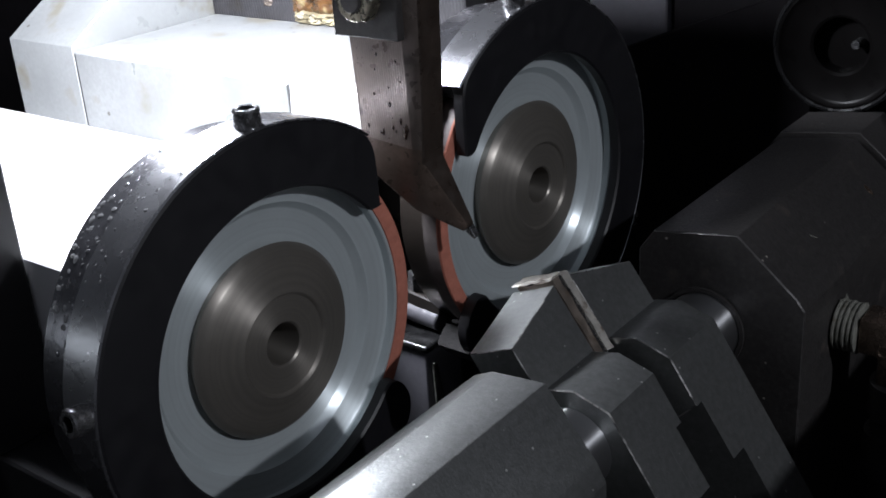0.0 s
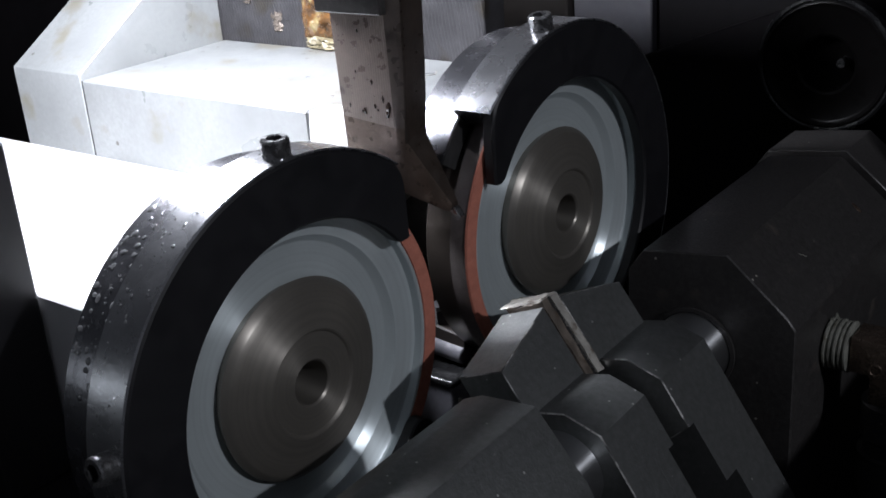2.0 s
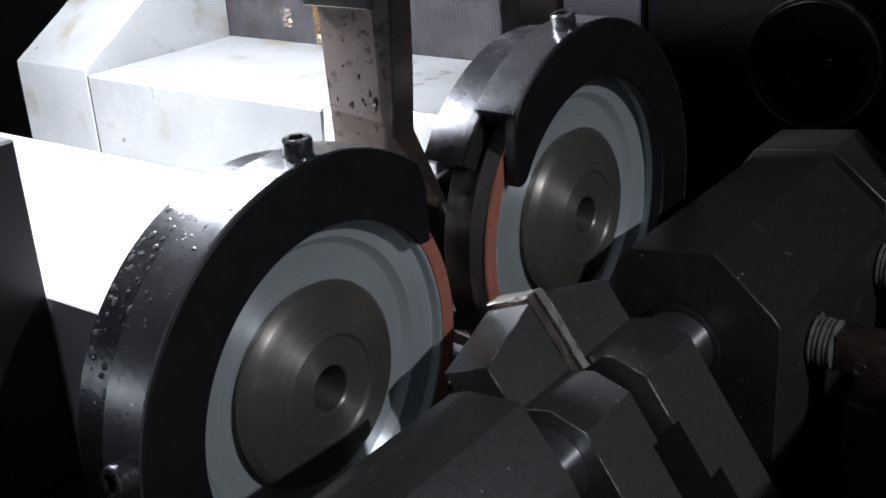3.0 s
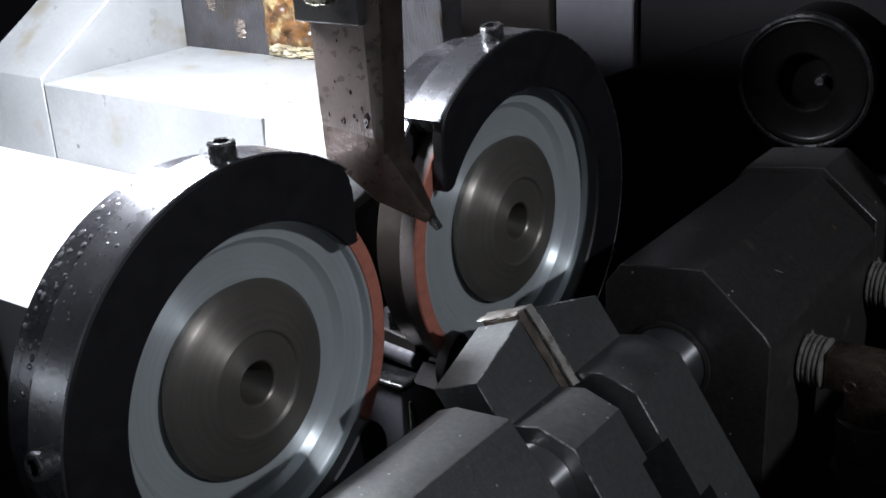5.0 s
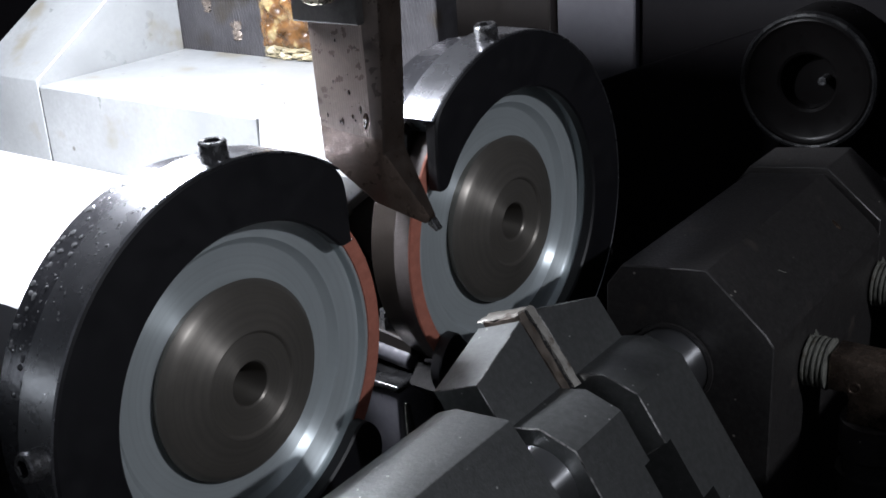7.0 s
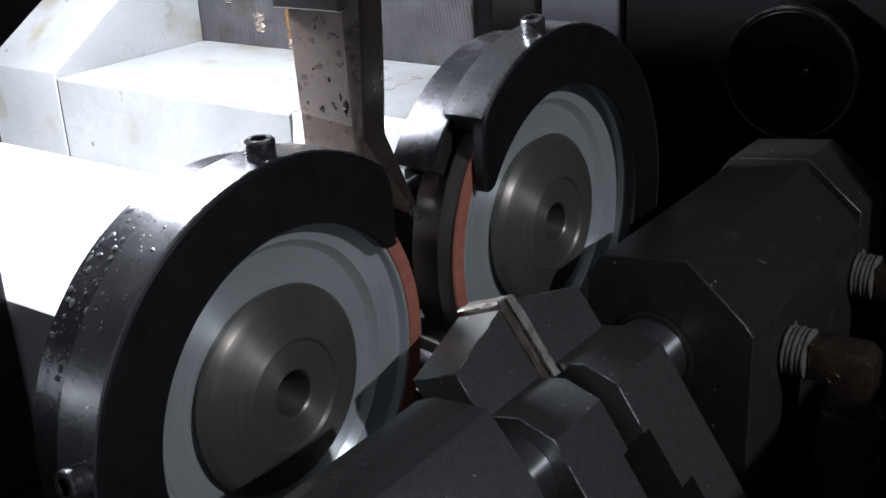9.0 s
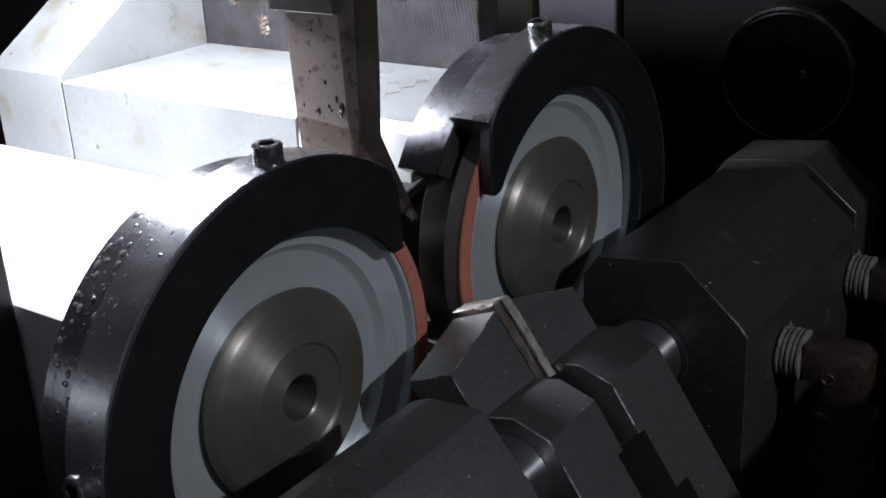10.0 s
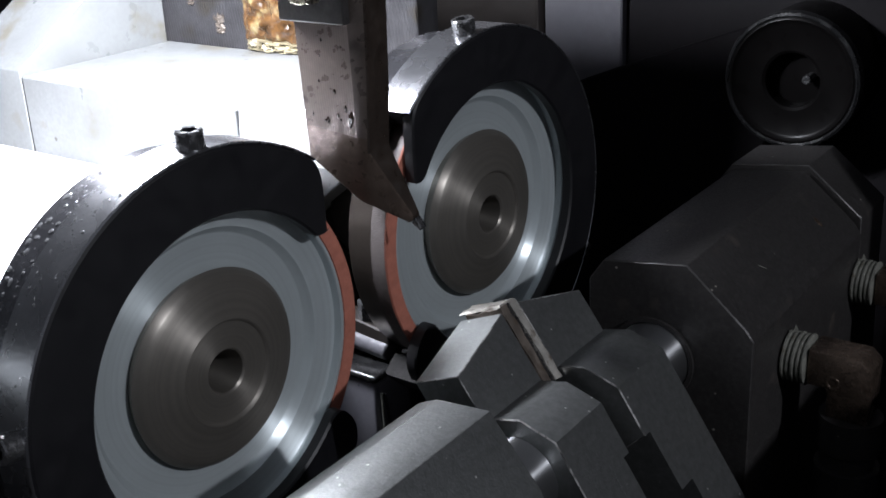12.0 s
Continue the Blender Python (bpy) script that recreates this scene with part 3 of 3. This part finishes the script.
def jaw(side):
    """side: -1 the jaw nearer the camera, 1 the far one."""
    t = thing("clamp_jaw", (0.105, YG + side * 0.03, 0.0), "dark steel clamp jaw arm with a tapered nose", "clamp jaw", "clamp jaws")
    g = 0.0052
    face = [(-0.001, g), (0.0080, 0.0400), (0.0260, 0.0400), (0.0260, g)]
    bm = bmesh.new()
    lo = [bm.verts.new(T0 + U * u + Vector((0, side * y, 0))) for u, y in face]
    hi = [bm.verts.new(T0 + U * u + Vector((0, side * y, 0)) + IN * 0.019) for u, y in face]
    bm.faces.new(lo)
    bm.faces.new(hi)
    for i in range(4):
        bm.faces.new((lo[i], lo[(i + 1) % 4], hi[(i + 1) % 4], hi[i]))
    bmesh.ops.recalc_face_normals(bm, faces=bm.faces[:])
    for f in bmesh.ops.bevel(bm, geom=bm.edges[:], offset=0.00028, segments=1, affect="EDGES")["faces"]:
        f.material_index = 1
    part("nose", bm, M_TOOL, t)
    y0, y1 = (0.0355, 0.0655) if side < 0 else (0.0777, 0.1125)
    top = [(0.0850, 0.1390), (0.0880, 0.1405), (0.0983, 0.1428), (0.1114, 0.1386), (0.1219, 0.1227)]
    shapes = (
        (top + [(0.1060, 0.1070), (0.0860, 0.1070), (0.0760, 0.1250)], 0.0, 0.0036, 1.0),
        (top + [(0.1345, 0.1036), (0.1180, 0.0880), (0.0950, 0.0880), (0.0760, 0.1250)], 0.0036, 0.0120, 0.1230),
        (top + [(0.2020, 0.0), (0.1350, 0.0), (0.0950, 0.0880), (0.0760, 0.1250)], 0.0120, y1 - y0, 0.1045),
    )
    layers = []
    for prof, d0, d1, worn_to in shapes:
        lo, hi = (y1 - d1, y1 - d0) if side < 0 else (y0 + d0, y0 + d1)
        bm = prism(prof, lo, hi, "y", 0)
        if side < 0:
            worn_to = 1.0 if d0 == 0.0120 else 0.0
        edges = [e for e in bm.edges if all(abs(v.co.y - lo) < 1e-6 and v.co.z < worn_to for v in e.verts)]
        if edges:
            for f in bmesh.ops.bevel(bm, geom=edges, offset=0.0004, segments=1, affect="EDGES", clamp_overlap=True)["faces"]:
                f.material_index = 1
        layers.append(bm)
    part("arm", join(*layers), M_TOOL, t)
    strip = bmesh.new()
    a, b = (0.0011, 0.0050)
    pts = [(-0.0028, a), (-0.0024, b), (0.0290, b), (0.0290, a)]
    lo = [strip.verts.new(T0 + U * u + Vector((0, side * y, 0)) + IN * -0.0002) for u, y in pts]
    hi = [strip.verts.new(T0 + U * u + Vector((0, side * y, 0)) + IN * 0.016) for u, y in pts]
    strip.faces.new(lo)
    strip.faces.new(hi)
    for i in range(4):
        strip.faces.new((lo[i], lo[(i + 1) % 4], hi[(i + 1) % 4], hi[i]))
    bmesh.ops.subdivide_edges(strip, edges=strip.edges[:], cuts=9, use_grid_fill=True)
    for v in strip.verts:
        p = v.co * 260.0
        v.co += Vector((noise.noise(p), 0.9 * noise.noise(p + Vector((7, 0, 0))), noise.noise(p + Vector((0, 5, 0))))) * 0.0007
    part("shim", strip, M_BRASS if side < 0 else M_PALE, t, "dirty brass shim" if side < 0 else "pale worn shim")


jaw(-1)
jaw(1)


def fill_shim_gap():
    """Ragged black fill for the dark gap between the two shims, with a pale ragged cap on top."""
    t = thing("shim_gap_fill", (0.075, YG, 0.150), "ragged black fill in the gap between the jaw shims, with a pale cap", "sealant")
    rng = random.Random(11)
    bead, crumb = bmesh.new(), bmesh.new()
    for k in range(34):
        u = -0.0022 + 0.031 * k / 33
        for depth in (0.0010, 0.0030):
            p = T0 + U * u + IN * depth + Vector((0, rng.uniform(-0.0006, 0.0006), 0))
            m = Matrix.Translation(p) @ Matrix.Rotation(rng.uniform(0, 3), 4, "Z") @ Matrix.Diagonal((0.0012 + rng.random() * 0.0008, 0.0010, 0.0013, 1))
            bmesh.ops.create_icosphere(bead, subdivisions=1, radius=1.0, matrix=m)
    ends = [T0 + U * u + IN * d + Vector((0, y, 0)) for d in (0.0, 0.0185) for u, y in ((-0.0036, -0.0040), (-0.0027, -0.0046), (-0.0027, 0.0046), (-0.0034, 0.0040))]
    vs = [crumb.verts.new(p) for p in ends]
    for f in ((0, 1, 2, 3), (4, 5, 6, 7), (0, 1, 5, 4), (1, 2, 6, 5), (2, 3, 7, 6), (3, 0, 4, 7)):
        crumb.faces.new([vs[k] for k in f])
    bmesh.ops.subdivide_edges(crumb, edges=crumb.edges[:], cuts=9, use_grid_fill=True)
    for v in crumb.verts:
        p = v.co * 420.0
        v.co += Vector((noise.noise(p), 1.6 * noise.noise(p + Vector((3, 0, 0))), 0.8 * noise.noise(p + Vector((0, 8, 0))))) * 0.0006
    part("bead", bead, M_MATT, t, "ragged black gap fill")
    part("cap", crumb, M_PALE, t, "pale ragged cap over both shims")


fill_shim_gap()


def clamp_cylinder(side):
    if side < 0:
        t = thing("clamp_cylinder", (0.10, -0.05, 0.0), "dark steel clamping cylinder block with a sloped top", "clamp cylinder", "clamp cylinders")
        part("body", prism([(0.066, 0.0), (0.066, 0.143), (0.0785, 0.1560), (0.0855, 0.1592), (0.1045, 0.1608), (0.1217, 0.1394), (0.1250, 0.1330), (0.1250, 0.0)], -0.130, 0.010, "y", 0.0004, worn=True), M_TOOL, t)
        c = (0.098, 0.122)
        part("piston_rod", rod((c[0], 0.0095, c[1]), (c[0], 0.0354, c[1]), 0.0145, 48), M_CHROME, t, "bright piston rod")
    else:
        t = thing("clamp_cylinder", (0.105, 0.20, 0.0), "black octagonal clamping cylinder block beside the far wheel", "clamp cylinder", "clamp cylinders")
        part("body", prism([(0.0700, 0.0), (0.0700, 0.1500), (0.0765, 0.1592), (0.1108, 0.1634), (0.1347, 0.1426), (0.1380, 0.1380), (0.1380, 0.0)], 0.133, 0.262, "y", 0.0005), M_CAST, t)
        part("end_cap", prism([(0.0680, 0.0), (0.0680, 0.1510), (0.0750, 0.1610), (0.1115, 0.1655), (0.1370, 0.1440), (0.1400, 0.0)], 0.2645, 0.300, "y", 0.0004), M_CAST, t)
        c = (0.098, 0.122)
        part("piston_rod", rod((c[0], 0.1126, c[1]), (c[0], 0.1335, c[1]), 0.0150, 48), M_CHROME, t, "bright piston rod")
        for p, q in (((0.1240, 0.172, 0.1520), (0.1262, 0.175, 0.1501)),):
            part("scratch", rod(p, q, 0.00016, 6, 0.00005), M_ZINC, t, "thin bare scratch")
        chip = bmesh.new()
        bmesh.ops.create_icosphere(chip, subdivisions=2, radius=1.0, matrix=Matrix.Translation((0.1262, 0.236, 0.1500)) @ Matrix.Rotation(radians(41), 4, "Y") @ Matrix.Diagonal((0.0030, 0.0016, 0.0003, 1)))
        part("paint_chip", chip, M_FIT, t, "small brown paint chip")
        part("gland", lathe([(0, 0.0155), (0, 0.0172), (-0.0012, 0.0172), (-0.0012, 0.0155)], along((c[0], 0.1330, c[1]), (c[0], 0.2, c[1])), 48), M_CAST, t)


clamp_cylinder(-1)
clamp_cylinder(1)


def hose_fitting(y, z):
    t = thing("hose_fitting", (0.145, y, z), "brown steel elbow fitting with a taped zinc thread", "pipe fitting", "pipe fittings")
    prof = [(0, 0), (0, 0.0086)]
    for i in range(5):
        x = 0.0003 + i * 0.0020
        r = 0.0103 - 0.0003 * (i % 2)
        prof += [(x, 0.0089), (x + 0.0006, r), (x + 0.0013, r), (x + 0.0018, 0.0089)]
    prof += [(0.0106, 0.0)]
    part("thread", lathe(prof, along((0.1382, y, z), (0.2, y, z)), 40), M_ZINC, t, "grey taped thread")
    tuft = bmesh.new()
    for k in range(2):
        a = radians(84 + 14 * k)
        q = [Vector((0.1386 + 0.0012 * k, y - math.cos(a) * r, z + math.sin(a) * r)) for r in (0.0096, 0.0140 - 0.0012 * abs(k - 2))]
        vs = [tuft.verts.new(v) for v in (q[0], q[0] + Vector((0.0022, 0.0008, 0)), q[1] + Vector((0.0006, 0, 0)), q[0] + Vector((0.0008, 0.0014, 0.0004)))]
        for f in ((0, 1, 2), (1, 3, 2), (3, 0, 2), (0, 3, 1)):
            tuft.faces.new([vs[i] for i in f])
    part("tape_end", tuft, M_ZINC, t, "frayed end of sealing tape")
    ell = [(0.1489, z - 0.0070), (0.1560, z - 0.0070), (0.1570, z - 0.0085), (0.1570, z - 0.0190), (0.1730, z - 0.0190), (0.1730, z + 0.0040), (0.1690, z + 0.0078), (0.1489, z + 0.0078)]
    elbow = part("elbow", prism(ell, y - 0.0078, y + 0.0078, "y", 0.0024, 2), M_FIT, t, "forged brown elbow with chamfered edges")
    part("mark", lathe([(0, 0.0016), (0.0003, 0.0019), (0.0003, 0.0026), (0, 0.0028)], along((0.1590, y - 0.0077, z - 0.004), (0.1590, y - 1, z - 0.004)), 24), M_FIT, elbow, "small round casting mark")
    part("collar", lathe([(0, 0), (0, 0.012), (0.014, 0.012), (0.016, 0.0105), (0.022, 0.0105), (0.022, 0.0125), (0.04, 0.0125), (0.04, 0.009), (0.09, 0.009), (0.09, 0)], along((0.1650, y, z - 0.0191), (0.1650, y, 0)), 40), M_CAST, t, "black hose collar")


hose_fitting(0.1700, 0.1178)
hose_fitting(0.2585, 0.1165)


def motor_flange():
    t = thing("motor_flange", (0.068, 0.38, 0.18), "black round flange with a bored centre on the rear wall", "flange")
    m = along((0.068, 0.40, 0.1795), (0.068, 0.30, 0.1795))
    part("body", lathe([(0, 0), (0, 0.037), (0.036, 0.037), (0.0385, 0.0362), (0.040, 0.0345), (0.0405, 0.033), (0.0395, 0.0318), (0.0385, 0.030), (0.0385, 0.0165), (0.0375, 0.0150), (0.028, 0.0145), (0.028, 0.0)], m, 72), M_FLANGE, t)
    part("rim", lathe([(0.0384, 0.0338), (0.0402, 0.0342), (0.0409, 0.0352), (0.0402, 0.0366), (0.0380, 0.0374), (0.0360, 0.0374)], m, 96), M_RUBBER, t, "glossy rounded rim")
    part("bolt", rod((0.0755, 0.374, 0.1803), (0.0755, 0.362, 0.1803), 0.0024), M_SCREW, t, "small bright bolt head")


motor_flange()
setting("trim", block(-0.1035, -0.0492, 0.392, 0.3998, 0.0, 0.62, 0.001), M_STRIP, "pale grey rear panel strip")
# Dark panel standing in for the slanting shadow across the grey strip.
setting("trim", prism([(-0.110, 0.0), (-0.110, 0.1465), (-0.0500, 0.1707), (0.0450, 0.2065), (0.0450, 0.0)], 0.388, 0.3915, "y", 0.001), M_DARK, "dark panel shaped as the slanting shadow on the rear wall")
setting("trim", block(-0.215, -0.1045, 0.385, 0.3998, 0.0, 0.62, 0.001), M_BROWN, "dark brown rear panel")


# ---- motion ----
def motions():
    table = [(0.0, 0.0), (0.6, 0.0), (0.8, 1.8), (1.0, 4.9), (1.5, 12.0), (2.0, 19.3), (2.5, 26.8), (3.0, 34.2), (3.3, 38.4), (3.5, 39.8), (3.75, 39.6), (3.9, 37.6), (4.1, 32.8), (4.5, 21.0), (5.0, 6.2), (5.2, 1.9), (5.4, 0.2), (5.6, 0.0), (6.6, 0.0), (6.8, 0.9), (7.0, 3.6), (7.2, 6.6),
             (8.8, 30.0), (9.0, 32.8), (9.3, 37.2), (9.5, 39.3), (9.7, 40.0), (9.9, 39.3), (10.0, 37.6), (10.2, 33.0), (10.5, 24.2), (11.0, 9.6), (11.2, 4.2), (11.4, 1.0), (11.6, 0.0), (12.0, 0.0)]
    for ob in RIDING:
        p = ob.location.copy()
        walk(ob, [(t, pose(p.x + s / 1000, p.y, p.z)) for t, s in table])
    up = 0.0228
    down = [(0.0, 0.71), (0.1, 0.87), (0.2, 0.97), (0.3, 1.0), (0.6, 1.0), (0.7, 0.6), (0.8, 0.08), (0.9, 0.0), (5.7, 0.0), (5.8, 0.03), (5.9, 0.14), (6.0, 0.42), (6.1, 0.71), (6.2, 0.87), (6.3, 0.97), (6.4, 1.0), (6.7, 1.0), (6.8, 0.6), (6.9, 0.06), (7.0, 0.0), (11.8, 0.0), (11.9, 0.03), (12.0, 0.10)]
    p = finger.location.copy()
    walk(finger, [(t, pose(p.x, p.y, p.z + up * (1 - k))) for t, k in down])


motions()
